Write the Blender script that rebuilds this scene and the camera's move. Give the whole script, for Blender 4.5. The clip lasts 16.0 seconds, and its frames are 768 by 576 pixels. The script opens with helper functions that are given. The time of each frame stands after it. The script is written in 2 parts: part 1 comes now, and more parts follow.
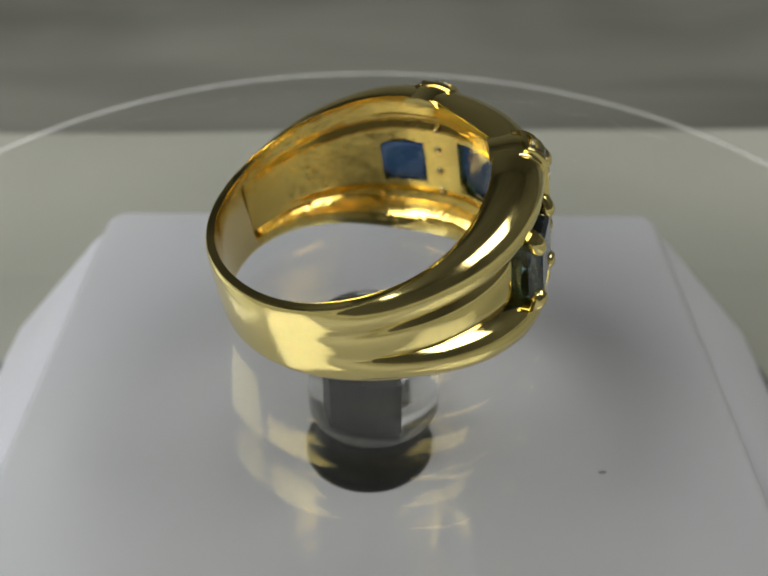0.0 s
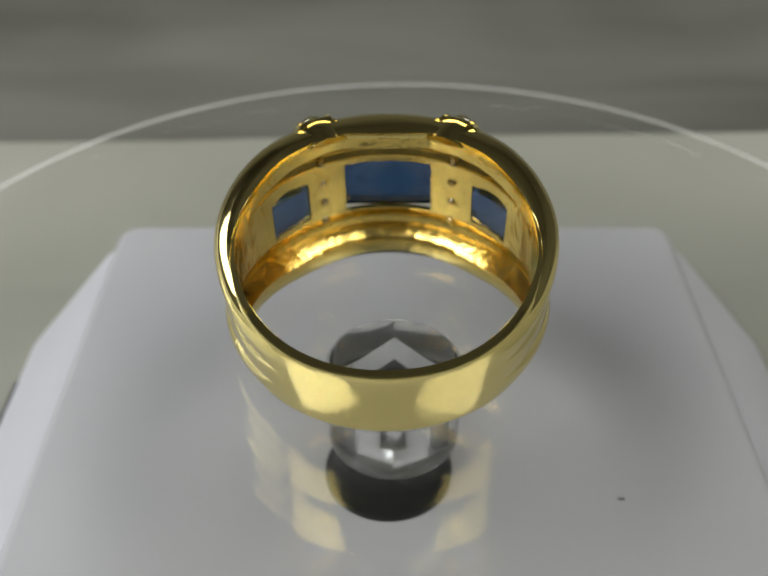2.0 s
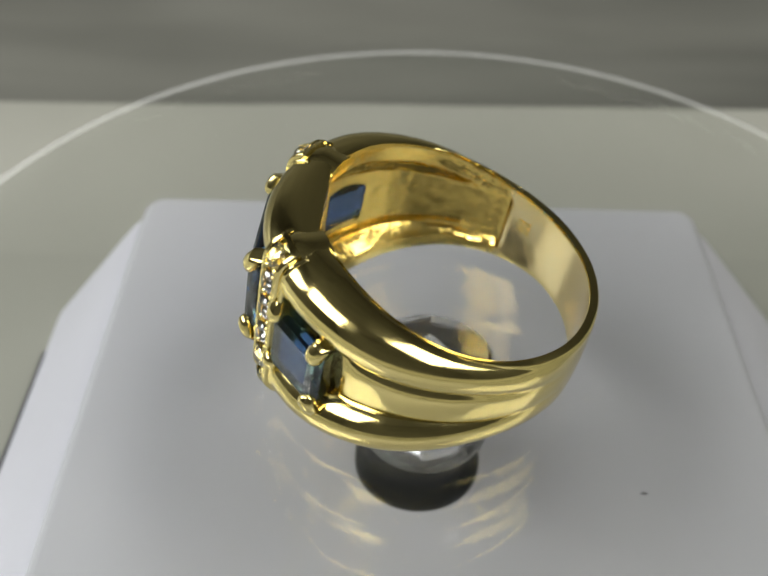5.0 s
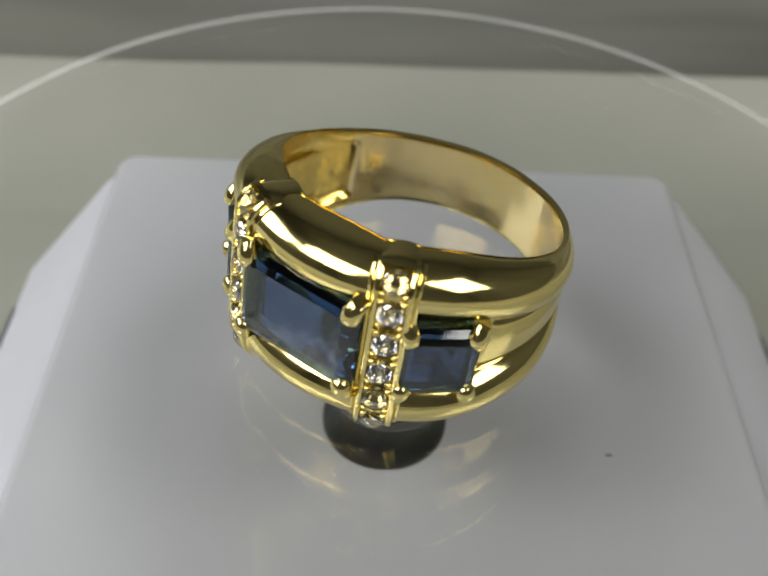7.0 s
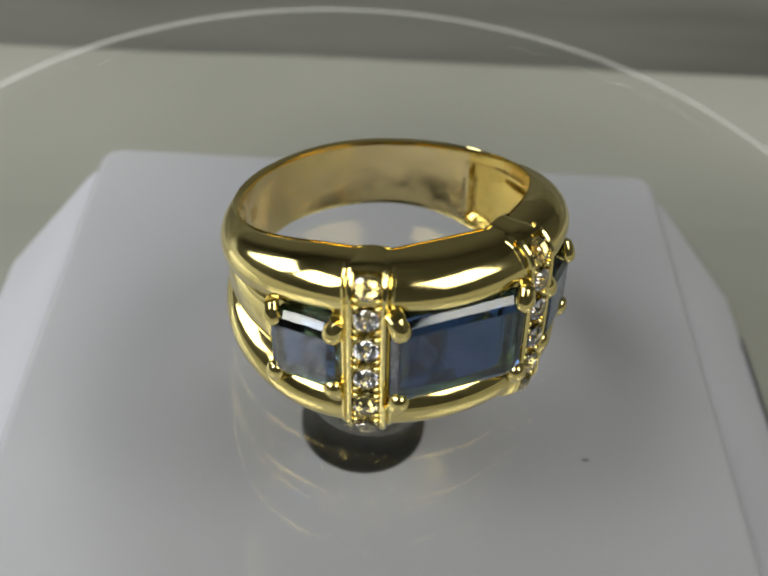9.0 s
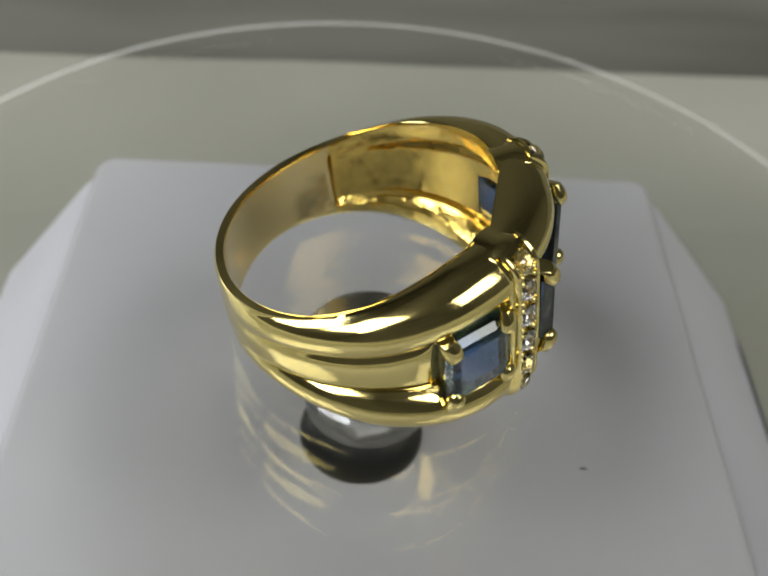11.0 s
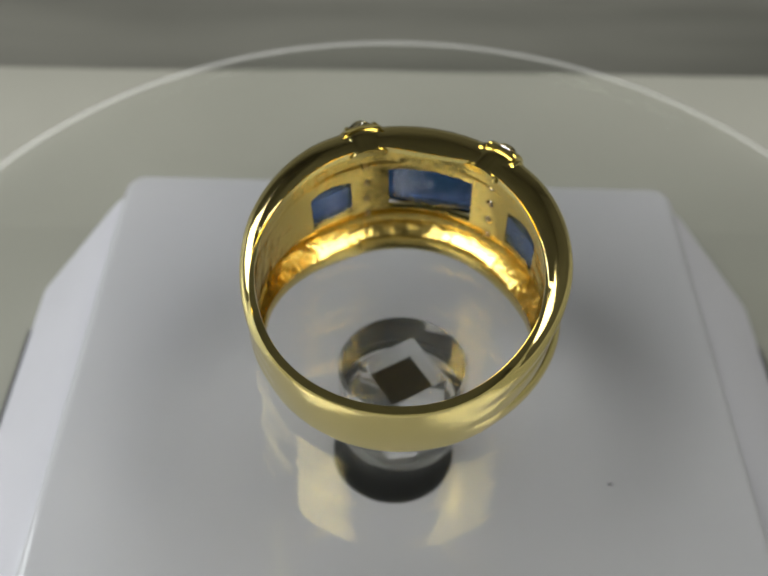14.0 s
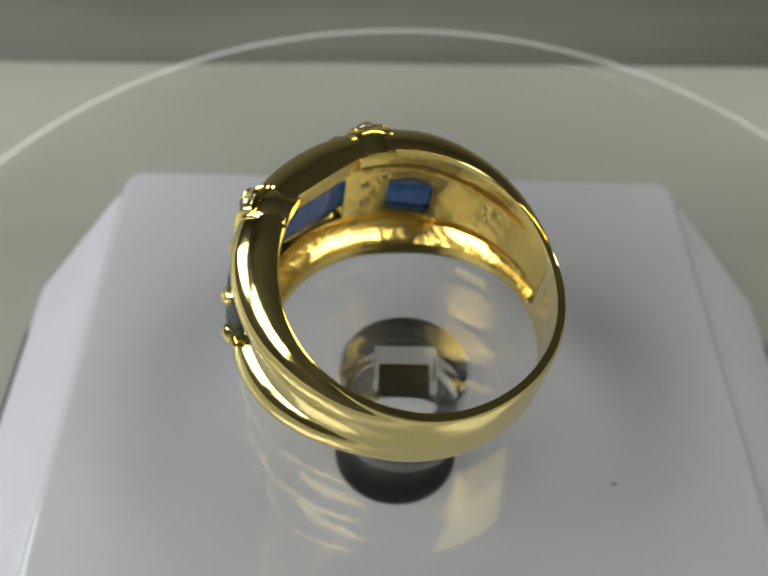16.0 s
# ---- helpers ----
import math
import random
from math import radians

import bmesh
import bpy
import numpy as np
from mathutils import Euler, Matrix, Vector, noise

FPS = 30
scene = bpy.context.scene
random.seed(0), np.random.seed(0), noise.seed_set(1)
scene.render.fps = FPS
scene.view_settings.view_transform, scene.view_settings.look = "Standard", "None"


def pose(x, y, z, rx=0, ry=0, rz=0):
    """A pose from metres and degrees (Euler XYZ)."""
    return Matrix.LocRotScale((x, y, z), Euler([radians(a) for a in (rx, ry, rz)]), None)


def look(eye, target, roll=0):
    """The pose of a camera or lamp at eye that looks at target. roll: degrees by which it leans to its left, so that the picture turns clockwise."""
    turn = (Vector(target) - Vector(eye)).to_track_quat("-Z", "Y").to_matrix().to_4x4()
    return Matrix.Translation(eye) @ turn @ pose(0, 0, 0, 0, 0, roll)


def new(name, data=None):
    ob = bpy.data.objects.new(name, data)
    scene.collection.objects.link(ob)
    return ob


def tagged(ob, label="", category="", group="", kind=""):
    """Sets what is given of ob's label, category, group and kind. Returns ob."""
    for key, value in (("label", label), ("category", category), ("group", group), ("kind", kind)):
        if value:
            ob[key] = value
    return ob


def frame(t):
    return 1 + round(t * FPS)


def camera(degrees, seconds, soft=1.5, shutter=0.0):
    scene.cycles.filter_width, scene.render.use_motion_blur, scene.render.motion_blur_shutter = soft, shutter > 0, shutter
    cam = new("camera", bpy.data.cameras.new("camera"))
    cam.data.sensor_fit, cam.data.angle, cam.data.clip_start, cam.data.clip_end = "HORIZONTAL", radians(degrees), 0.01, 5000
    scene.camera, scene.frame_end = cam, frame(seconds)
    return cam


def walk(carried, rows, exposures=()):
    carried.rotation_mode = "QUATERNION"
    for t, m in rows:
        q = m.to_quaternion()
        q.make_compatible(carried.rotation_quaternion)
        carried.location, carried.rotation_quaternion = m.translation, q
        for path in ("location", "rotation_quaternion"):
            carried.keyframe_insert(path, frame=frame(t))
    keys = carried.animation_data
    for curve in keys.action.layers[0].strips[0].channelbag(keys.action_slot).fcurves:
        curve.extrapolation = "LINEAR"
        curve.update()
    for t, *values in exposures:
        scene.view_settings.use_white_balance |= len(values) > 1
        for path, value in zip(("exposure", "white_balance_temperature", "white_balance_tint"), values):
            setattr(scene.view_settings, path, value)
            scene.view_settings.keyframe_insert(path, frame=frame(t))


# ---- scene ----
cam = camera(43.57, 16.0, soft=1.8)
cam.data.dof.use_dof, cam.data.dof.focus_distance, cam.data.dof.aperture_fstop = True, 0.053, 46.0
walk(cam, [
    (0.0, look((-0.00005, -0.04751, 0.03555), (0.00099, 0.00074, -0.00010), 0.26)),
    (0.5, look((-0.00031, -0.04690, 0.03587), (0.00062, 0.00142, 0.00032), -0.09)),
    (1.0, look((-0.00043, -0.04576, 0.03647), (0.00018, 0.00245, 0.00075), -0.22)),
    (1.5, look((0.00022, -0.04571, 0.03723), (0.00089, 0.00238, 0.00137), -0.24)),
    (2.0, look((-0.00135, -0.04513, 0.03845), (-0.00024, 0.00270, 0.00106), -0.12)),
    (2.5, look((-0.00321, -0.04533, 0.03860), (-0.00206, 0.00270, 0.00165), 0.28)),
    (3.0, look((-0.00309, -0.04526, 0.03862), (-0.00237, 0.00224, 0.00197), -0.25)),
    (5.5, look((-0.00386, -0.04257, 0.04239), (-0.00239, 0.00165, 0.00187), 1.98)),
    (6.0, look((-0.00366, -0.04343, 0.04223), (-0.00198, 0.00092, 0.00185), 2.38)),
    (6.5, look((-0.00274, -0.04397, 0.04159), (-0.00110, 0.00010, 0.00091), 2.74)),
    (7.0, look((-0.00273, -0.04312, 0.04155), (-0.00055, 0.00004, -0.00007), 3.25)),
    (7.5, look((-0.00189, -0.04397, 0.04145), (0.00021, -0.00062, 0.00002), 3.37)),
    (8.0, look((-0.00207, -0.04341, 0.04192), (0.00038, -0.00044, 0.00011), 3.65)),
    (8.5, look((-0.00169, -0.04294, 0.04224), (0.00062, -0.00011, 0.00029), 3.78)),
    (9.0, look((-0.00202, -0.04198, 0.04287), (0.00075, 0.00026, 0.00035), 4.56)),
    (11.5, look((-0.00186, -0.04109, 0.04375), (0.00099, 0.00084, 0.00093), 3.99)),
    (12.0, look((-0.00140, -0.04118, 0.04346), (0.00099, 0.00090, 0.00076), 3.27)),
    (12.5, look((-0.00245, -0.04093, 0.04474), (-0.00014, 0.00131, 0.00220), 2.75)),
    (13.0, look((-0.00209, -0.04060, 0.04608), (-0.00027, 0.00093, 0.00282), 2.21)),
    (13.5, look((-0.00217, -0.04017, 0.04635), (-0.00014, 0.00105, 0.00279), 2.67)),
    (14.0, look((-0.00309, -0.03952, 0.04759), (-0.00113, 0.00114, 0.00350), 2.41)),
    (14.5, look((-0.00371, -0.03981, 0.04757), (-0.00149, 0.00103, 0.00368), 2.24)),
    (15.0, look((-0.00333, -0.03990, 0.04671), (-0.00119, 0.00098, 0.00285), 2.44)),
    (15.5, look((-0.00379, -0.03955, 0.04706), (-0.00129, 0.00116, 0.00306), 2.72)),
    (16.0, look((-0.00312, -0.03833, 0.04756), (-0.00118, 0.00174, 0.00294), 2.10)),
], exposures=[(0, -0.04), (2.5, 0.0), (5.3, 0.12), (6.2, 0.15), (7.0, 0.03), (8.0, -0.08), (9.2, -0.08), (12.5, -0.08), (13.5, -0.07), (14.5, -0.02), (16, -0.02)])
TURN = 28.96          # degrees a second, counter-clockwise from above
GEM_FRONT = 8.3       # the moment at which the big stone faces the camera


# ---- light ----
world = bpy.data.worlds.new("room_air")
scene.world = world
world.use_nodes = True
world.node_tree.nodes["Background"].inputs[0].default_value = (0.9, 0.95, 1.0, 1)
world.node_tree.nodes["Background"].inputs[1].default_value = 0.02


def area(name, eye, target, size_x, size_y, watts, colour):
    data = bpy.data.lights.new(name, "AREA")
    data.shape, data.size, data.size_y, data.energy, data.color = "RECTANGLE", size_x, size_y, watts, colour
    lamp = new(name, data)
    lamp.matrix_world = look(eye, target)
    return lamp


for side, watts in ((-1, 5.95), (1, 3.65)):
    area("desk_lamp", (side * 0.46 - 0.03, -0.30, 0.62), (0, 0, 0), 0.48, 0.42, watts, (1.0, 0.985, 0.91))
# added cool fill from the left; the room has no window there
area("left_fill_light", (-1.35, 0.35, 0.75), (0, 0, 0), 0.9, 0.9, 15, (0.93, 0.97, 1.0))
scene.view_settings.exposure = 0.0


# ---- materials ----
def material(name, colour, rough=0.5, metal=0.0, spec=0.5):
    m = bpy.data.materials.new(name)
    m.use_nodes = True
    b = m.node_tree.nodes["Principled BSDF"]
    b.inputs["Base Color"].default_value = (*colour, 1)
    b.inputs["Roughness"].default_value = rough
    b.inputs["Metallic"].default_value = metal
    b.inputs["Specular IOR Level"].default_value = spec
    return m, m.node_tree.nodes, m.node_tree.links, b


def grain(m, scale, detail=4.0, rough=0.55, stretch=(1, 1, 1)):
    """A noise in object space, in lumps per metre."""
    nodes, links = m.node_tree.nodes, m.node_tree.links
    co, mp, n = nodes.new("ShaderNodeTexCoord"), nodes.new("ShaderNodeMapping"), nodes.new("ShaderNodeTexNoise")
    mp.inputs["Scale"].default_value = stretch
    n.inputs["Scale"].default_value, n.inputs["Detail"].default_value, n.inputs["Roughness"].default_value = scale, detail, rough
    links.new(co.outputs["Object"], mp.inputs["Vector"])
    links.new(mp.outputs["Vector"], n.inputs["Vector"])
    return n.outputs["Fac"]


def spread(m, fac, low, high, socket):
    """Maps a 0.3 to 0.7 noise onto low to high (numbers or colours) of a socket."""
    nodes, links = m.node_tree.nodes, m.node_tree.links
    r = nodes.new("ShaderNodeValToRGB")
    as_rgb = lambda c: (*c, 1) if isinstance(c, tuple) else (c, c, c, 1)
    r.color_ramp.elements[0].position, r.color_ramp.elements[1].position = 0.3, 0.7
    r.color_ramp.elements[0].color, r.color_ramp.elements[1].color = as_rgb(low), as_rgb(high)
    links.new(fac, r.inputs["Fac"])
    links.new(r.outputs["Color"], socket)


def relief(m, fac, strength, distance):
    nodes, links = m.node_tree.nodes, m.node_tree.links
    b = nodes.new("ShaderNodeBump")
    b.inputs["Strength"].default_value, b.inputs["Distance"].default_value = strength, distance
    links.new(fac, b.inputs["Height"])
    links.new(b.outputs["Normal"], nodes["Principled BSDF"].inputs["Normal"])


GOLD, _, _, b = material("polished_gold", (0.85, 0.71, 0.285), 0.12, 1.0)
spread(GOLD, grain(GOLD, 900, 5), 0.085, 0.15, b.inputs["Roughness"])
relief(GOLD, grain(GOLD, 260, 3), 0.08, 0.0004)

# same gold, with the darker amber of light bounced inside put into its colour
GOLD_IN, _, _, b = material("cast_gold_painted_amber", (0.81, 0.60, 0.165), 0.2, 1.0)
spread(GOLD_IN, grain(GOLD_IN, 1200, 4), 0.12, 0.26, b.inputs["Roughness"])
relief(GOLD_IN, grain(GOLD_IN, 620, 4), 0.30, 0.0005)


GOLD_SHANK, _, _, b = material("worn_gold_inside_shank", (0.85, 0.68, 0.33), 0.15, 1.0)
spread(GOLD_SHANK, grain(GOLD_SHANK, 900, 5), 0.10, 0.22, b.inputs["Roughness"])
relief(GOLD_SHANK, grain(GOLD_SHANK, 300, 2), 0.12, 0.0005)


def glassy(name, colour, ior, rough=0.0):
    m, nodes, links, b = material(name, colour, rough)
    b.inputs["Transmission Weight"].default_value = 1.0
    b.inputs["IOR"].default_value = ior
    return m


SAPPHIRE = glassy("blue_sapphire", (0.055, 0.135, 0.33), 1.77)
spread(SAPPHIRE, grain(SAPPHIRE, 420, 3), (0.04, 0.10, 0.27), (0.075, 0.175, 0.38), SAPPHIRE.node_tree.nodes["Principled BSDF"].inputs["Base Color"])
DIAMOND = glassy("clear_diamond", (0.95, 0.95, 0.97), 2.42)
ACRYLIC = glassy("clear_acrylic", (0.985, 0.99, 0.985), 1.49)


def clear_plate(name, ior=0.0, gloss_share=0.0):
    """Clear sheet: sees straight through, with the mirror gloss of its faces, by its index or as an even share."""
    m = bpy.data.materials.new(name)
    m.use_nodes = True
    nodes, links = m.node_tree.nodes, m.node_tree.links
    nodes.remove(nodes["Principled BSDF"])
    clear, gloss, mix = nodes.new("ShaderNodeBsdfTransparent"), nodes.new("ShaderNodeBsdfGlossy"), nodes.new("ShaderNodeMixShader")
    clear.inputs["Color"].default_value = (0.985, 0.99, 0.985, 1)
    gloss.inputs["Roughness"].default_value = 0.01
    mix.inputs[0].default_value = gloss_share
    if ior:
        fr = nodes.new("ShaderNodeFresnel")
        fr.inputs["IOR"].default_value = ior
        links.new(fr.outputs[0], mix.inputs[0])
    links.new(clear.outputs[0], mix.inputs[1])
    links.new(gloss.outputs[0], mix.inputs[2])
    links.new(mix.outputs[0], nodes["Material Output"].inputs["Surface"])
    return m


PLATE = clear_plate("clear_acrylic_plate", 1.37)
UNDER = clear_plate("clear_acrylic_underside", gloss_share=0.03)
# the clear rim's bright glint, painted as a pale half-transparent band
EDGE_GLINT, _, _, b = material("acrylic_edge_painted_glint", (0.86, 0.87, 0.86), 0.45)
spread(EDGE_GLINT, grain(EDGE_GLINT, 300, 3), 0.3, 0.6, b.inputs["Roughness"])
mixed, see = EDGE_GLINT.node_tree.nodes.new("ShaderNodeMixShader"), EDGE_GLINT.node_tree.nodes.new("ShaderNodeBsdfTransparent")
mixed.inputs[0].default_value = 0.73
EDGE_GLINT.node_tree.links.new(b.outputs[0], mixed.inputs[1])
EDGE_GLINT.node_tree.links.new(see.outputs[0], mixed.inputs[2])
EDGE_GLINT.node_tree.links.new(mixed.outputs[0], EDGE_GLINT.node_tree.nodes["Material Output"].inputs["Surface"])
EDGE_CLEAR = clear_plate("clear_acrylic_rim", gloss_share=0.004)
# pale haze painted on the socket's bottom to brighten the view through it
SOCKET_PALE, _, _, b = material("painted_pale_acrylic_face", (0.80, 0.81, 0.80), 0.4)
spread(SOCKET_PALE, grain(SOCKET_PALE, 500, 3), 0.25, 0.6, b.inputs["Roughness"])
mixed, see = SOCKET_PALE.node_tree.nodes.new("ShaderNodeMixShader"), SOCKET_PALE.node_tree.nodes.new("ShaderNodeBsdfTransparent")
mixed.inputs[0].default_value = 0.9
SOCKET_PALE.node_tree.links.new(b.outputs[0], mixed.inputs[1])
SOCKET_PALE.node_tree.links.new(see.outputs[0], mixed.inputs[2])
SOCKET_PALE.node_tree.links.new(mixed.outputs[0], SOCKET_PALE.node_tree.nodes["Material Output"].inputs["Surface"])
BLACK, _, _, b = material("black_plastic", (0.007, 0.008, 0.008), 0.22)
spread(BLACK, grain(BLACK, 1500, 3), 0.34, 0.5, b.inputs["Roughness"])
BOX, _, _, b = material("white_plastic_top", (0.52, 0.52, 0.55), 0.08)
spread(BOX, grain(BOX, 40, 3), (0.43, 0.433, 0.468), (0.48, 0.48, 0.52), b.inputs["Base Color"])
spread(BOX, grain(BOX, 500, 3), 0.03, 0.07, b.inputs["Roughness"])
SIDE, _, _, b = material("milky_plastic_side", (0.5, 0.5, 0.55), 0.3)
spread(SIDE, grain(SIDE, 60, 3), (0.46, 0.46, 0.515), (0.53, 0.53, 0.595), b.inputs["Base Color"])
DARK_STRIP, _, _, b = material("dark_grey_strip", (0.06, 0.06, 0.07), 0.4)
SPECK, _, _, b = material("dust", (0.17, 0.17, 0.18), 0.8)
TABLE, _, _, b = material("pale_grey_table", (0.42, 0.42, 0.38), 0.5)
spread(TABLE, grain(TABLE, 25, 3), (0.262, 0.262, 0.232), (0.30, 0.30, 0.267), b.inputs["Base Color"])
# light and dark streaks of the sheet's folds are put into its colour
CLOTH, _, _, b = material("grey_plastic_painted_streaks", (0.25, 0.25, 0.22), 0.45)
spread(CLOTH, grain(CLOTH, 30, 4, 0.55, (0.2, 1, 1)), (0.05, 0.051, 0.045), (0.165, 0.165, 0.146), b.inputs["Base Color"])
WALL, _, _, b = material("grey_wall_paint", (0.42, 0.42, 0.40), 0.8)
spread(WALL, grain(WALL, 3, 4), (0.22, 0.215, 0.195), (0.28, 0.275, 0.25), b.inputs["Base Color"])


# ---- helpers of this scene ----
MM = 0.001


def part(name, bm, mat, parent=None, label="", smooth=True):
    """Links a bmesh as one mesh object under a thing or a part."""
    me = bpy.data.meshes.new(name)
    bmesh.ops.recalc_face_normals(bm, faces=bm.faces)
    for f in bm.faces:
        f.smooth = smooth and abs(f.normal.z) < 0.9985
    for e in bm.edges:
        if len(e.link_faces) == 2 and e.calc_face_angle(0.0) > radians(38):
            e.smooth = False
    bm.to_mesh(me)
    bm.free()
    for m in (mat if isinstance(mat, (list, tuple)) else [mat]):
        me.materials.append(m)
    ob = new(name, me)
    ob.parent = parent
    if label:
        ob["label"] = label
    return ob


def lathe(profile, n=96, closed=True):
    """A solid turned round z from (r, z) in millimetres; ends at r = 0 close by themselves."""
    bm = bmesh.new()
    rings = []
    for r, z in profile:
        if r < 1e-6:
            rings.append([bm.verts.new((0, 0, z * MM))])
        else:
            rings.append([bm.verts.new((r * MM * math.cos(2 * math.pi * k / n), r * MM * math.sin(2 * math.pi * k / n), z * MM)) for k in range(n)])
    pairs = list(zip(rings, rings[1:] + rings[:1])) if closed else list(zip(rings, rings[1:]))
    for a, c in pairs:
        for k in range(n):
            q = (k + 1) % n
            if len(a) == 1 and len(c) == 1:
                break
            if len(a) == 1:
                bm.faces.new((a[0], c[k], c[q]))
            elif len(c) == 1:
                bm.faces.new((a[k], a[q], c[0]))
            else:
                bm.faces.new((a[k], a[q], c[q], c[k]))
    return bm


def box_mesh(x0, x1, y0, y1, z0, z1, bevel=0.0, segments=2):
    bm = bmesh.new()
    bmesh.ops.create_cube(bm, size=1)
    for v in bm.verts:
        v.co = Vector((x0 + (v.co.x + 0.5) * (x1 - x0), y0 + (v.co.y + 0.5) * (y1 - y0), z0 + (v.co.z + 0.5) * (z1 - z0)))
    if bevel:
        bmesh.ops.bevel(bm, geom=bm.edges[:], offset=bevel, segments=segments, affect="EDGES", profile=0.5)
    return bm


def step(x, a, b):
    t = min(1.0, max(0.0, (x - a) / (b - a)))
    return t * t * (3 - 2 * t)


# ---- room and table ----
def room():
    w, h0, h1, t = 1.5, -0.75, 1.65, 0.08
    for name, d in (("wall_north", (-w, w, w, w + t, h0, h1)), ("wall_south", (-w, w, -w - t, -w, h0, h1)),
                    ("wall_east", (w, w + t, -w - t, w + t, h0, h1)), ("wall_west", (-w - t, -w, -w - t, w + t, h0, h1)),
                    ("floor", (-w - t, w + t, -w - t, w + t, h0 - t, h0)), ("ceiling", (-w - t, w + t, -w - t, w + t, h1, h1 + t))):
        tagged(part(name, box_mesh(*d), WALL, smooth=False), "plain dull grey painted " + name.split("_")[0] + " of the room", name.split("_")[0], kind="structure")


TABLE_Z, BOX_Z = -21.4, -13.15     # millimetres under the disc's top


def table():
    top = part("tabletop", box_mesh(-0.6, 0.6, -0.4, 0.5, TABLE_Z * MM - 0.03, TABLE_Z * MM - 0.0004, 0.003), TABLE)
    thing = new("table")
    top.parent = thing
    for x in (-0.55, 0.55):
        for y in (-0.35, 0.45):
            part("leg", box_mesh(x - 0.025, x + 0.025, y - 0.025, y + 0.025, -0.75, TABLE_Z * MM - 0.03, 0.003), TABLE, thing)
    tagged(thing, "plain pale grey matt table under the stand", "table")


def backdrop_sheet():
    """A crumpled grey sheet that lies on the table behind the stand."""
    nx, ny = 130, 80
    top, low = [], []
    bm = bmesh.new()
    for j in range(ny + 1):
        y = 52.5 + 200 * (j / ny) ** 1.4
        for layer, drop in ((top, 0.0), (low, 0.45)):
            row = []
            for i in range(nx + 1):
                x = -230 + 460 * i / nx
                rise = step(y, 52.5, 76)
                fold = noise.noise(Vector((x * 0.011, y * 0.05, 3.1))) * 4.0 + noise.noise(Vector((x * 0.03 + y * 0.02, y * 0.02, 9.0))) * 1.8
                crease = (1 + 1.3 * step(x, 25, 75)) * abs(noise.noise(Vector((x * 0.014 - y * 0.022, y * 0.016, 5.0)))) * 9 + abs(noise.noise(Vector((x * 0.035 + y * 0.03, y * 0.03 - x * 0.012, 7.0)))) * 4
                z = -17.2 + rise * (1.0 + fold + crease * step(y, 58, 90)) + 0.08 * (y - 52.5) + 0.22 * max(0, y - 85) - drop
                row.append(bm.verts.new((x * MM, y * MM, z * MM)))
            layer.append(row)
    for j in range(ny):
        for i in range(nx):
            bm.faces.new((top[j][i], top[j][i + 1], top[j + 1][i + 1], top[j + 1][i]))
            bm.faces.new((low[j][i], low[j + 1][i], low[j + 1][i + 1], low[j][i + 1]))
    for i in range(nx):
        for j in (0, ny):
            bm.faces.new((top[j][i], low[j][i], low[j][i + 1], top[j][i + 1]))
    for j in range(ny):
        for i in (0, nx):
            bm.faces.new((top[j][i], top[j + 1][i], low[j + 1][i], low[j][i]))
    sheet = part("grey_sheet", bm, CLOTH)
    sheet.rotation_euler.z = radians(-0.3)
    tagged(sheet, "crumpled dull grey plastic sheet lying on the pale mat", "sheet")


# ---- the turntable ----
def mat_sheet():
    """A pale sheet on the table whose far edge curls up under the grey sheet."""
    bm = bmesh.new()
    rows = []
    nx, ny = 60, 40
    for j in range(ny + 1):
        y = 51.6 - 230 * (1 - j / ny) ** 2.2
        rows.append([[bm.verts.new(((-230 + 460 * i / nx) * MM, (y + 0.35 * noise.noise(Vector((i * 0.35, 0, 2)))) * MM,
                                    (TABLE_Z + 6.1 * step(y, 32, 53) + 0.25 * noise.noise(Vector((i * 0.22, y * 0.1, 6))) * step(y, 36, 50) - d) * MM)) for i in range(nx + 1)] for d in (0, 0.3)])
    for j in range(ny):
        for i in range(nx):
            for k in (0, 1):
                bm.faces.new((rows[j][k][i], rows[j][k][i + 1], rows[j + 1][k][i + 1], rows[j + 1][k][i]))
    for i in range(nx):
        for j in (0, ny):
            bm.faces.new((rows[j][0][i], rows[j][0][i + 1], rows[j][1][i + 1], rows[j][1][i]))
    for j in range(ny):
        for i in (0, nx):
            bm.faces.new((rows[j][0][i], rows[j + 1][0][i], rows[j + 1][1][i], rows[j][1][i]))
    tagged(part("paper_mat", bm, TABLE), "pale grey paper mat with its far edge curled up", "mat")


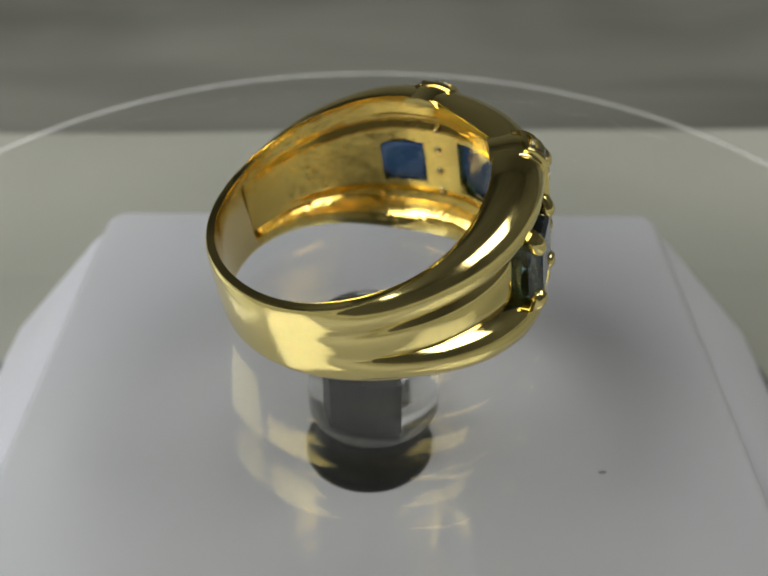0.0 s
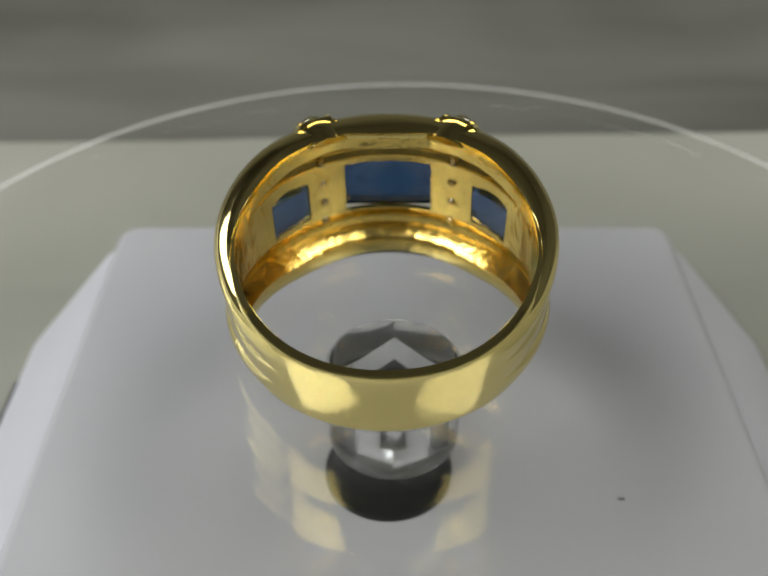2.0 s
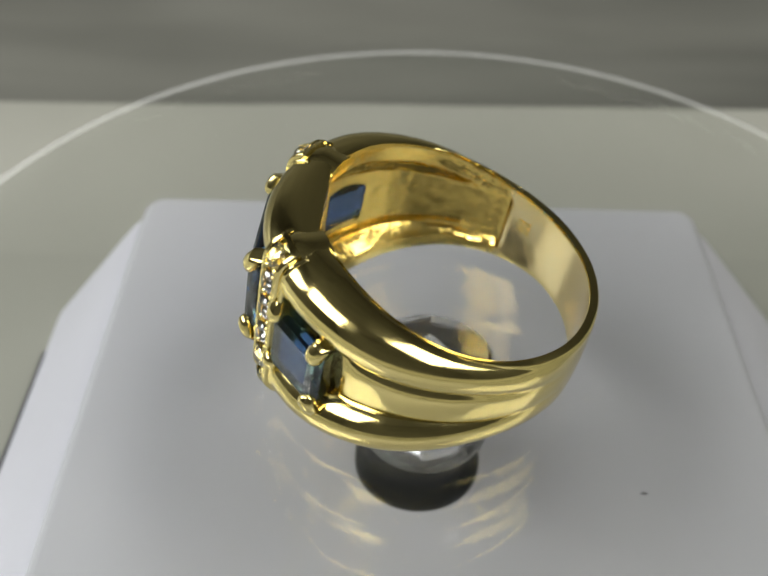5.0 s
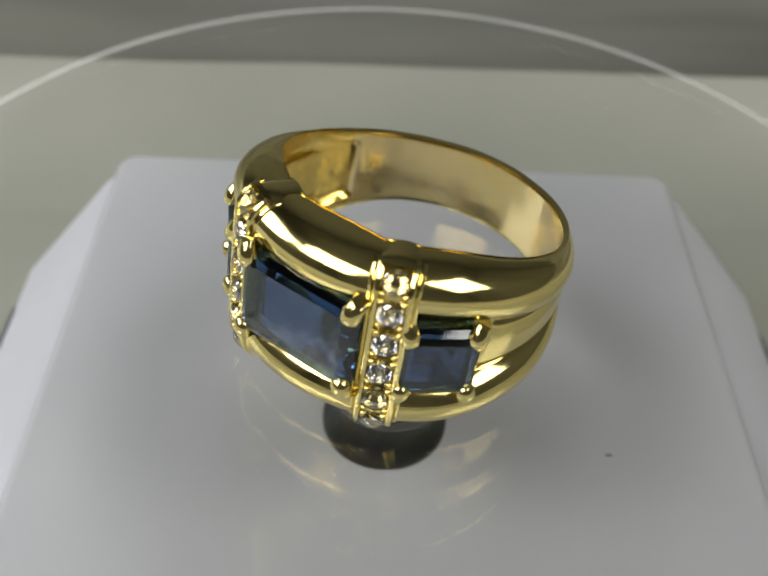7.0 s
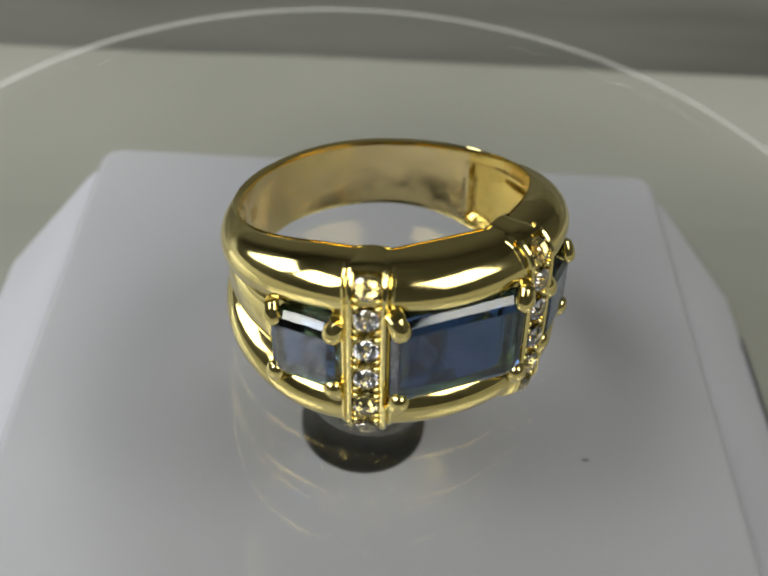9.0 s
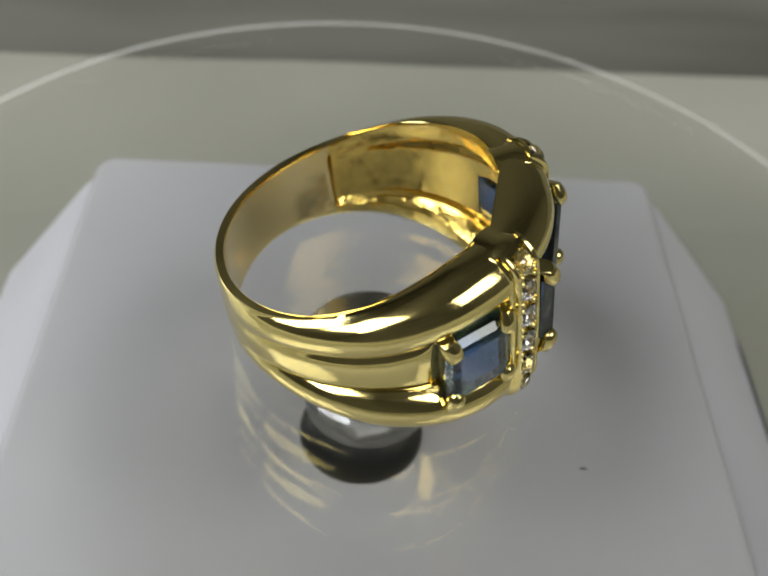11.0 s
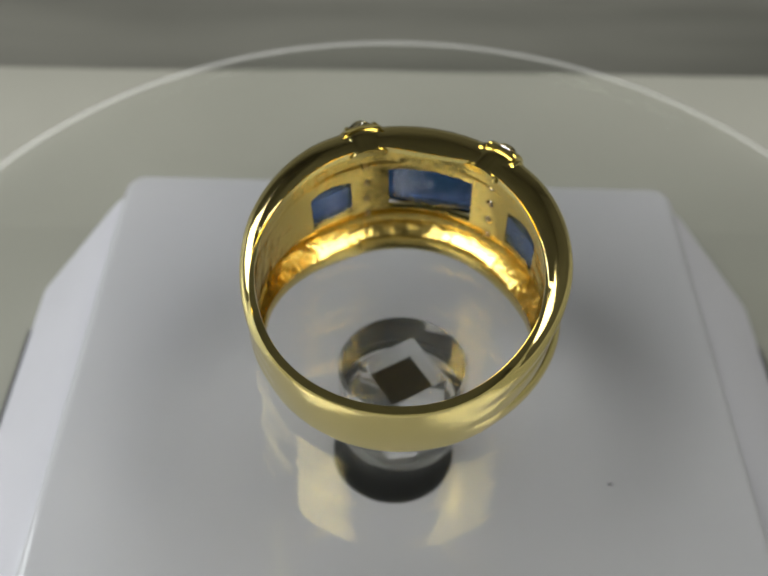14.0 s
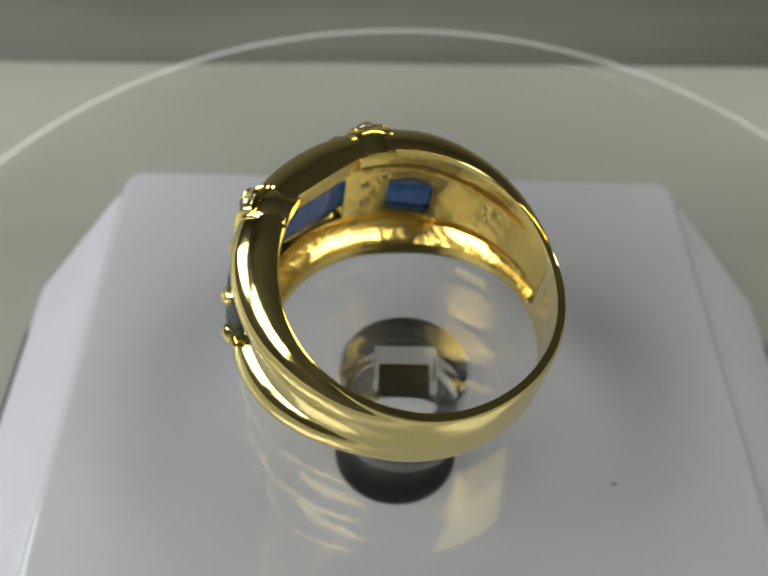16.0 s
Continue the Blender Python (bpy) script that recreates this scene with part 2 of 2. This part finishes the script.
def stand_base():
    """A low square box with a flat glossy top and flared sides."""
    thing = new("display_turntable")
    x, y0, y1, out, low = 25.9, -52.0, 29.5, 33.6, TABLE_Z
    r, n = 1.0, 6

    def outline(dx, z):
        pts = []
        for cx, cy, a0 in ((x + dx - r, y1 - dx * 0.85 - r, 0), (-x - dx + r, y1 - dx * 0.85 - r, 90), (-x - dx + r, y0 - dx + r, 180), (x + dx - r, y0 - dx + r, 270)):
            for k in range(n + 1):
                a = radians(a0 + 90 * k / n)
                pts.append(((cx + r * math.cos(a)) * MM, (cy + r * math.sin(a)) * MM, z * MM))
        return pts

    def loft(levels, cap_top, cap_low):
        bm = bmesh.new()
        rings = [[bm.verts.new(p) for p in outline(d, z)] for d, z in levels]
        for a, c in zip(rings, rings[1:]):
            for k in range(len(a)):
                q = (k + 1) % len(a)
                bm.faces.new((a[k], a[q], c[q], c[k]))
        if cap_top:
            bm.faces.new(rings[0])
        if cap_low:
            bm.faces.new(rings[-1])
        return bm

    part("top_plate", loft([(-0.7, BOX_Z), (-0.4, BOX_Z - 0.05), (-0.15, BOX_Z - 0.2), (0.0, BOX_Z - 0.5), (0.0, BOX_Z - 1.2)], True, True), BOX, thing, "glossy pale lavender-grey plastic top")
    d = out - x
    part("skirt", loft([(0.0, BOX_Z - 1.2), (d * 0.14, BOX_Z - 1.6), (d, low + 0.6), (d, low)], True, True), SIDE, thing, "milky lavender-white flared side")
    # a thin dark grey bar along the foot of each side
    for s in (-1, 1):
        part("side_strip", box_mesh(*(sorted((s * 0.0324, s * 0.0339))), -0.040, 0.0172, low * MM + 0.0001, low * MM + 0.0007, 0.0002), DARK_STRIP, thing, "dark grey strip low on the side")
    thing.rotation_euler.z = radians(-1.5)
    thing.location.x = 0.6 * MM
    tagged(thing, "low square lavender-white plastic turntable box with a glossy top", "turntable")
    bm = bmesh.new()
    bmesh.ops.create_icosphere(bm, subdivisions=1, radius=1)
    for v in bm.verts:
        v.co = Vector((0.01575 + v.co.x * 0.00032, -0.0029 + v.co.y * 0.00013, BOX_Z * MM + 0.00008 + v.co.z * 0.00008))
    tagged(part("dust_speck", bm, SPECK), "tiny dark speck of dust on the box top", "dust")


def spindle():
    bm = lathe([(0, BOX_Z + 3.6), (3.4, BOX_Z + 3.6), (3.6, BOX_Z + 3.3), (3.5, BOX_Z + 2.2), (3.8, BOX_Z + 1.3), (4.2, BOX_Z + 0.8), (4.4, BOX_Z + 0.5), (4.4, BOX_Z + 0.004), (0, BOX_Z + 0.004)], 72, False)
    return tagged(part("spindle_hub", bm, BLACK), "glossy black round plastic hub on the turntable box", "hub")


DISC_R, DISC_T = 36.4, 2.2
WOBBLE = pose(-0.15 * MM, 0.2 * MM, -0.45 * MM, 0.55, 0.71, 0)      # the plate sits a little crooked on its socket


def disc():
    """The clear round plate on its clear socket, turning."""
    thing = new("turntable_disc")
    r, t = DISC_R, DISC_T
    bm = lathe([(0, 0), (r - 1.4, 0), (r - 0.5, -0.1), (r, -0.55), (r, -t + 0.4), (r - 0.35, -t), (0, -t)], 256, False)
    for f in bm.faces:
        z = f.calc_center_median().z / MM
        if -0.5 < z < -0.03:
            f.material_index = 1
        elif z < -t + 0.1:
            f.material_index = 2
        elif z < -0.5:
            f.material_index = 3
    bmesh.ops.transform(bm, matrix=WOBBLE, verts=bm.verts[:])
    plate = part("plate", bm, [PLATE, EDGE_GLINT, UNDER, EDGE_CLEAR], thing, "clear acrylic round plate with a painted bright edge")
    # socket: a clear cylinder with a square hole from below
    top, low = -t - 0.5, BOX_Z + 3.7
    n, R, s = 64, 4.35, 2.1
    bm = bmesh.new()

    def circle(rad, z):
        return [bm.verts.new((rad * math.cos(2 * math.pi * k / n) * MM, rad * math.sin(2 * math.pi * k / n) * MM, z * MM)) for k in range(n)]

    def square(z):
        out = []
        for k in range(n):
            a = 2 * math.pi * k / n
            q = s / max(abs(math.cos(a + math.pi / 4)), abs(math.sin(a + math.pi / 4)))
            out.append(bm.verts.new((q * math.cos(a) * MM, q * math.sin(a) * MM, z * MM)))
        return out
    rings = [circle(R - 0.25, top), circle(R, top - 0.25), circle(R, low + 0.5), circle(R - 0.5, low), square(low), square(top - 1.2)]
    for a, c in zip(rings, rings[1:]):
        for k in range(n):
            q = (k + 1) % n
            bm.faces.new((a[k], a[q], c[q], c[k]))
    bm.faces.new(rings[0])
    bm.faces.new(rings[-1])
    bm.normal_update()
    for f in bm.faces:
        if abs(f.calc_center_median().z - low * MM) < 0.0004 and abs(f.normal.z) > 0.9:
            f.material_index = 1
    post = part("socket", bm, [ACRYLIC, SOCKET_PALE], thing, "clear acrylic cylinder with a square hole", smooth=False)
    for f, p in zip(post.data.polygons, range(len(post.data.polygons))):
        f.use_smooth = n <= p < 2 * n
    post.visible_shadow = False
    shaft = part("shaft", box_mesh(-0.00172, 0.00172, -0.00172, 0.00172, (low - 0.05) * MM, (low + 4.2) * MM, 0.0001), BLACK, thing, "dark square drive shaft")
    shaft.rotation_euler.z = math.pi / 4
    return tagged(thing, "clear round acrylic turntable plate on a clear socket", "turntable plate")


# ---- the ring ----
# The ring's own space: millimetres, finger axis along z, the big stone at -y, phi counted from there towards +x.
RING_POSE = WOBBLE @ pose(0.55 * MM, 0.0, 4.27 * MM) @ pose(0, 0, 0, 0, 0, 0.5) @ pose(0, 0, 0, -8.7, 0, 0)
R_IN = 8.55
BAR_PHI, BAR_HALF = 27.3, 1.05       # degrees, and the half width in millimetres
LIP, LOW_LIP = 7.22, 7.90            # radii of the sharp inner lips at the front; the upper one runs straight between the bars
# phi, half width, half height, height of the middle, radius of the girdle
STONES = ((-0.3, 3.80, 2.68, 0.30, 10.02), (-46.3, 2.12, 2.15, -0.15, 9.90), (43.4, 2.15, 2.15, -0.2, 9.90))


def front_lip(phi, upper=True):
    return LIP / math.cos(radians(min(abs(phi), 20.0))) if upper else LOW_LIP


def span(stone):
    """Half the angle under which the stone's bed opens."""
    return math.degrees(math.atan(stone[1] / stone[4]))


def half_width(phi):
    c = math.cos(radians(phi))
    return 2.35 + 2.75 * (0.6 * step(c, -0.92, 0.85) + 0.4 * min(1, max(0, (c + 0.92) / 1.6))) + 0.22 * step(c, 0.2, 0.9)


def shoulder(phi):
    """1 where the band has its two rolls and the channel between them, 0 at the plain shank."""
    return 1 - step(abs(phi), 75, 150)


CHANNEL = (0.0, 0.2, 0.4, 0.55, 0.7, 0.82, 0.92)       # parts of the channel's half width
ROLL = tuple(range(-66, 91, 12))                        # degrees round a roll, 0 points outwards
EDGE = (0.35, 0.7, 0.90, 1.0)                           # from the roll's top inwards to the sharp lip


def lip_r(phi, upper):
    return R_IN + 0.16 - (R_IN + 0.16 - front_lip(phi, upper)) * thick(phi)


def outer_profile(phi, upper=True):
    """(r, z) from the middle of the band to its upper or lower lip."""
    h, s = half_width(phi), shoulder(phi)
    a = 1.62 * (0.5 + 0.5 * step(h, 2.2, 5.0))            # the roll's radius
    ar = a + 0.38 * thick(phi)                               # across the wall it is a little thicker
    rc, zc = 10.5 - ar - 0.85 * (1 - step(math.cos(radians(phi)), -0.5, 0.75)), h - a
    lip = max(0.5, zc + a * math.sin(radians(ROLL[0])))
    floor_r = rc + ar * math.cos(radians(ROLL[0])) - 0.05
    bulge = 0.42 * step(abs(phi), 50, 66)                    # beside the outer stones the channel swells
    pts = []
    n = len(CHANNEL) + len(ROLL) + len(EDGE)
    for i in range(n):
        if i < len(CHANNEL):
            r1, z1 = floor_r + bulge * (1 - CHANNEL[i] ** 4), lip * CHANNEL[i]
        elif i < len(CHANNEL) + len(ROLL):
            q = radians(ROLL[i - len(CHANNEL)])
            r1, z1 = rc + ar * math.cos(q), zc + a * math.sin(q)
        else:
            e = EDGE[i - len(CHANNEL) - len(ROLL)]
            r1, z1 = rc + (lip_r(phi, upper) - rc) * e, h - 0.07 * e * e - (0.13 if e == 1.0 else 0.0)
        u = i / (n - 1)
        q = max(0.0, (u - 0.8) / 0.2)
        r0, z0 = 9.34 - 0.12 * u * u - 0.16 * q * q, h * min(1.0, 1.06 * u) if u < 0.94 else h
        pts.append((r0 * (1 - s) + r1 * s, z0 * (1 - s) + z1 * s))
    return pts


def thick(phi):
    """1 under the stones, where the finger hole is flattened and the lips are heavy."""
    return 1 - step(abs(phi), 36, 105)


def inner_r(phi, z):
    h = half_width(phi)
    f = (R_IN - front_lip(phi, z > 0)) * thick(phi)
    hollow = (1 - step(abs(phi), 118, 121)) * (1 - step(abs(z), h * 0.64, h * 0.76))
    groove = (1 - step(abs(phi), 70, 118)) * step(abs(z), h * 0.42, h * 0.52)
    lip = max(0.0, (abs(z) / h - 0.90) / 0.10)
    return R_IN - f + hollow * (0.45 + f + 0.3 * groove) + 0.04 * lip * lip + 0.08 * step(abs(phi), 120, 150)


def at(phi, r, z):
    a = radians(phi - 90)
    return RING_POSE @ Vector((r * math.cos(a) * MM, r * math.sin(a) * MM, z * MM))


def band():
    """The gold band, pierced under the three stones."""
    phis = set(round(-180 + 360 * k / 240, 4) for k in range(240))
    for stone in STONES:
        c, half = stone[0], span(stone)
        for e in (c - half + 2.7, c + half - 2.7):
            near = min(phis, key=lambda q: abs(q - e))
            phis.discard(near)
            phis.add(round(e, 4))
    phis = sorted(phis)
    def column(phi):
        return [(q, -z) for q, z in reversed(outer_profile(phi, False)[1:])] + outer_profile(phi)

    def zs(phi):
        return [z for _, z in column(phi)]
    bm = bmesh.new()
    out, inn = [], []
    for p in phis:
        col_o, col_i = [], []
        for ro, z in column(p):
            ri = inner_r(p, z)
            col_o.append(bm.verts.new(at(p, max(ro, ri + 0.1), z)))
            col_i.append(bm.verts.new(at(p, ri, z)))
        out.append(col_o)
        inn.append(col_i)
    m, n = len(out[0]), len(phis)

    def open_cell(i, j):
        i2 = (i + 1) % n
        mid = phis[i] + 0.5 * ((phis[i2] - phis[i]) % 360)
        za, zb = zs(phis[i])[j], zs(phis[i])[j + 1]
        zm = 0.5 * (za + zb)
        for stone in STONES:
            if abs(mid - stone[0]) < span(stone) - 2.7 and abs(zm - stone[3] + (0.45 if stone[1] > 3 else 0.15)) < stone[2] - 0.72:
                return True
        return False
    cells = [[open_cell(i, j) for j in range(m - 1)] for i in range(n)]
    for i in range(n):
        i2 = (i + 1) % n
        for j in range(m - 1):
            if cells[i][j]:
                continue
            bm.faces.new((out[i][j], out[i2][j], out[i2][j + 1], out[i][j + 1])).material_index = 0
            zc = zs(phis[i])[j]
            hollow = abs(phis[i]) < 120 and abs(zc) < half_width(phis[i]) * 0.93
            bm.faces.new((inn[i][j], inn[i][j + 1], inn[i2][j + 1], inn[i2][j])).material_index = 1 if hollow else 2 if abs(phis[i]) >= 120 and abs(zc) < half_width(phis[i]) * 0.9 else 0
            for di, dj, ea, eb in ((-1, 0, (i, j), (i, j + 1)), (1, 0, (i2, j), (i2, j + 1)), (0, -1, (i, j), (i2, j)), (0, 1, (i, j + 1), (i2, j + 1))):
                jj = j + dj
                if 0 <= jj < m - 1 and cells[(i + di) % n][jj]:
                    bm.faces.new((out[ea[0]][ea[1]], out[eb[0]][eb[1]], inn[eb[0]][eb[1]], inn[ea[0]][ea[1]])).material_index = 1
        for j in (0, m - 1):
            bm.faces.new((out[i][j], out[i2][j], inn[i2][j], inn[i][j]))
    return bm


def step_cut(half_w, half_h, depth_up, depth_low, cut):
    """A step-cut stone: table at the top, girdle, two pavilion steps; x across, y up, z out, millimetres."""
    bm = bmesh.new()

    def octagon(w, h, c, z):
        return [bm.verts.new((x, y, z)) for x, y in ((w - c, -h), (w, -h + c), (w, h - c), (w - c, h), (-w + c, h), (-w, h - c), (-w, -h + c), (-w + c, -h))]
    lv = [octagon(half_w - 0.64, half_h - 0.64, cut * 0.45, depth_up), octagon(half_w - 0.27, half_h - 0.27, cut * 0.75, depth_up * 0.68), octagon(half_w, half_h, cut, 0.06), octagon(half_w, half_h, cut, -0.06),
          octagon(half_w * 0.97, half_h * 0.96, cut * 0.9, -depth_low * 0.45), octagon(half_w * 0.89, half_h * 0.87, cut * 0.8, -depth_low * 0.8), octagon(half_w * 0.68, half_h * 0.52, cut * 0.4, -depth_low)]
    for a, c in zip(lv, lv[1:]):
        for k in range(8):
            q = (k + 1) % 8
            bm.faces.new((a[k], a[q], c[q], c[k]))
    bm.faces.new(lv[0])
    bm.faces.new(lv[-1])
    return bm


def brilliant(r):
    """A small round stone, crown up along z."""
    bm = bmesh.new()
    lv = []
    for rr, z, n, off in ((0.46, 0.42, 8, 0), (0.78, 0.24, 8, 22.5), (1.0, 0.03, 16, 0), (1.0, -0.03, 16, 0), (0.5, -0.5, 8, 22.5)):
        lv.append([bm.verts.new((rr * r * math.cos(radians(off + 360 * k / n)), rr * r * math.sin(radians(off + 360 * k / n)), z * r)) for k in range(n)])
    tip = bm.verts.new((0, 0, -0.78 * r))
    bm.faces.new(lv[0])
    for k in range(8):
        q = (k + 1) % 8
        bm.faces.new((lv[0][k], lv[1][k], lv[0][q]))
        bm.faces.new((lv[1][k], lv[1][q], lv[0][q]))
        bm.faces.new((lv[1][k], lv[2][2 * k + 1], lv[2][(2 * k + 2) % 16], lv[1][q]))
        bm.faces.new((lv[1][k], lv[2][2 * k], lv[2][2 * k + 1]))
        bm.faces.new((lv[3][2 * k + 1], lv[3][2 * k], lv[4][k]))
        bm.faces.new((lv[3][2 * k + 1], lv[4][k], lv[4][q], lv[3][(2 * k + 2) % 16]))
        bm.faces.new((lv[4][k], tip, lv[4][q]))
    for k in range(16):
        q = (k + 1) % 16
        bm.faces.new((lv[2][k], lv[3][k], lv[3][q], lv[2][q]))
    return bm


def seat_frame(phi, r, z=0.0, lean=0.0):
    """From a stone's space (x across, y along the finger, z out; millimetres) to the ring's place in the world."""
    a = radians(phi - 90)
    out, up = Vector((math.cos(a), math.sin(a), 0)), Vector((0, 0, 1))
    if lean:
        out, up = out * math.cos(lean) + up * math.sin(lean), up * math.cos(lean) - out * math.sin(lean)
    side = up.cross(out)
    m = Matrix((side, up, out)).transposed().to_4x4()
    m.translation = Vector((r * math.cos(radians(phi - 90)), r * math.sin(radians(phi - 90)), z))
    return RING_POSE @ Matrix.Diagonal((MM, MM, MM, 1)) @ m


def moved(bm, m):
    bmesh.ops.transform(bm, matrix=m, verts=bm.verts[:])
    return bm


def bead(r, long=1.0):
    bm = bmesh.new()
    bmesh.ops.create_uvsphere(bm, u_segments=14, v_segments=9, radius=r)
    for v in bm.verts:
        v.co.z *= long
    return bm


FLAT, BEND, RISE, BEND_R = 3.9, 1.76, 1.63, 8.94


def bar_path(d):
    """The pave bar's crown as (r, z, lean) at d millimetres from its middle: it bends over both rolls and in to the lip."""
    e = abs(d)
    if e < FLAT:
        r, z, lean = 10.70 - 0.06 * (e / FLAT) ** 2, e, 0.05 * e / FLAT
    elif e < FLAT + BEND * 1.52:
        lean = 0.05 + (e - FLAT) / BEND
        r, z = BEND_R - 0.06 + BEND * math.cos(lean), FLAT - 0.09 + RISE * math.sin(lean)
    else:
        lean = math.pi / 2
        run = e - FLAT - BEND * 1.52
        r, z = BEND_R - 0.06 - run, FLAT - 0.09 + RISE - 0.05 * run
    return r, math.copysign(z, d), math.copysign(lean, d)


BAR_END = FLAT + BEND * 1.52 + BEND_R - 0.06 - 7.60      # the bar's length from its middle to the lip


def strip(phi, side, half, low, high, d0, d1, n=48, crown=0.0, fall=0.08):
    """A gold strip along the bar, side millimetres beside its middle, 2 * half wide, from low to high over the bar's crown."""
    bm = bmesh.new()
    rows = []
    for i in range(n + 1):
        r, z, lean = bar_path(d0 + (d1 - d0) * i / n)
        row = []
        for s, d in ((-1, low), (-1, high - fall), (-0.8, high - 0.35 * fall), (-0.45, high - 0.08 * fall), (0, high + crown), (0.45, high - 0.08 * fall), (0.8, high - 0.35 * fall), (1, high - fall), (1, low)):
            rr, zz = r + d * math.cos(lean), z + d * math.sin(lean)
            row.append(bm.verts.new(at(phi + math.degrees((side + s * half) / rr), rr, zz)))
        rows.append(row)
    for a, c in zip(rows, rows[1:]):
        for k in range(9):
            q = (k + 1) % 9
            bm.faces.new((a[k], a[q], c[q], c[k]))
    bm.faces.new(rows[0])
    bm.faces.new(rows[-1])
    return bm


def gold_ring():
    thing = new("gold_ring")
    part("band", band(), [GOLD, GOLD_IN, GOLD_SHANK], thing, "polished yellow gold band with two rounded shoulders")
    # a small stamp inside the shank
    for dz in (-0.34, 0.0, 0.34):
        part("hallmark", moved(box_mesh(-0.5, 0.5, dz - 0.09, dz + 0.09, -0.05, 0.05, 0.02), seat_frame(-129, R_IN + 0.04, 0.5)), GOLD_IN, thing)
    # three stones, each held by four claws
    for phi, wide, hz, zc, r0 in STONES:
        big = wide > 3
        seat = seat_frame(phi, r0 + (0.15 if big else 0.1), zc)
        stone = part("sapphire", moved(step_cut(wide, hz, 0.62 if big else 0.66, 1.15, 0.5), seat), SAPPHIRE, thing,
                     "large rectangular step-cut blue sapphire" if big else "squarish step-cut blue sapphire", smooth=False)
        for sx in (-1, 1):
            for sy in (-1, 1):
                bm = bmesh.new()
                prev = None
                n = 12
                path = [(wide - 0.14, hz + 0.62, -0.6, 0.46), (wide - 0.16, hz + 0.46, 0.12, 0.48), (wide - 0.24, hz + 0.16, 0.32, 0.52), (wide - 0.36, hz - 0.20, 0.42, 0.58), (wide - 0.46, hz - 0.52, 0.43, 0.56), (wide - 0.52, hz - 0.76, 0.44, 0.34), (wide - 0.54, hz - 0.84, 0.40, 0.06)]
                for x, y, z, rad in path:
                    ring = [bm.verts.new((sx * (x + rad * 0.90 * math.cos(2 * math.pi * k / n)), sy * (y - rad * 0.35 * math.cos(2 * math.pi * k / n)), z + 0.85 * rad * math.sin(2 * math.pi * k / n))) for k in range(n)]
                    if prev:
                        for k in range(n):
                            q = (k + 1) % n
                            bm.faces.new((prev[k], prev[q], ring[q], ring[k]))
                    else:
                        bm.faces.new(ring)
                    prev = ring
                bm.faces.new(prev)
                part("claw", moved(bm, seat), GOLD, stone)
    # two pave bars over the shoulders
    for phi in (-BAR_PHI, BAR_PHI):
        bar = part("pave_bar", strip(phi, 0, BAR_HALF, -1.3, -0.62, -6.3, 6.3, 90), GOLD, thing, "raised gold bar set with six small diamonds")
        pave = 5.75
        for s in (-1, 1):
            part("saddle", strip(phi, 0, BAR_HALF + 0.16, -0.42, -0.04, s * pave, s * (BAR_END + (0.04 if s > 0 else -0.45)), 30, 0.05, 0.34), GOLD, bar)
            part("rail", strip(phi, s * (BAR_HALF - 0.17), 0.17, -0.9, 0.14, -pave, pave, 72, 0.02, 0.1), GOLD, bar)
            part("end_rail", strip(phi, 0, BAR_HALF, -0.9, 0.14, s * (pave - 0.06), s * (pave + 0.2), 3, 0.02, 0.06), GOLD, bar)
            part("wall", strip(phi, s * (BAR_HALF + 0.14), 0.16, -1.3, -0.12, -pave - 0.5, pave + 0.5, 72, 0.03, 0.12), GOLD, bar)
        for i in range(6):
            d = -4.85 + 9.7 * i / 5
            r, z, lean = bar_path(d)
            part("diamond", moved(brilliant(0.68), seat_frame(phi, r + 0.02 * math.cos(lean), z + 0.02 * math.sin(lean), lean)), DIAMOND, bar, smooth=False)
            for g in ((0.72, 1.22) if i < 5 else ()):
                for s in (-1, 1):
                    rr, zz, ll = bar_path(d + g)
                    part("grain", moved(bead(0.24, 2.2), seat_frame(phi + math.degrees(s * 0.56 / rr), rr - 0.40 * math.cos(ll), zz - 0.40 * math.sin(ll), ll)), GOLD, bar)
            if abs(z) < 3.0:
                part("culet", moved(bead(0.32, 0.7), seat_frame(phi, R_IN + 0.5, z * 0.82)), DIAMOND, bar, "tip of a small diamond inside the band")
    return tagged(thing, "yellow gold ring with three blue sapphires and two diamond bars", "ring")


# ---- build ----
room()
table()
backdrop_sheet()
mat_sheet()
stand_base()
spindle()
plate = disc()
ring = gold_ring()


def motions():
    rows = [(t, pose(0.32 * MM, 0, 0, 0, 0, TURN * (t - GEM_FRONT))) for t in np.arange(0, 16.01, 0.25)]
    walk(plate, rows)
    walk(ring, rows)


motions()
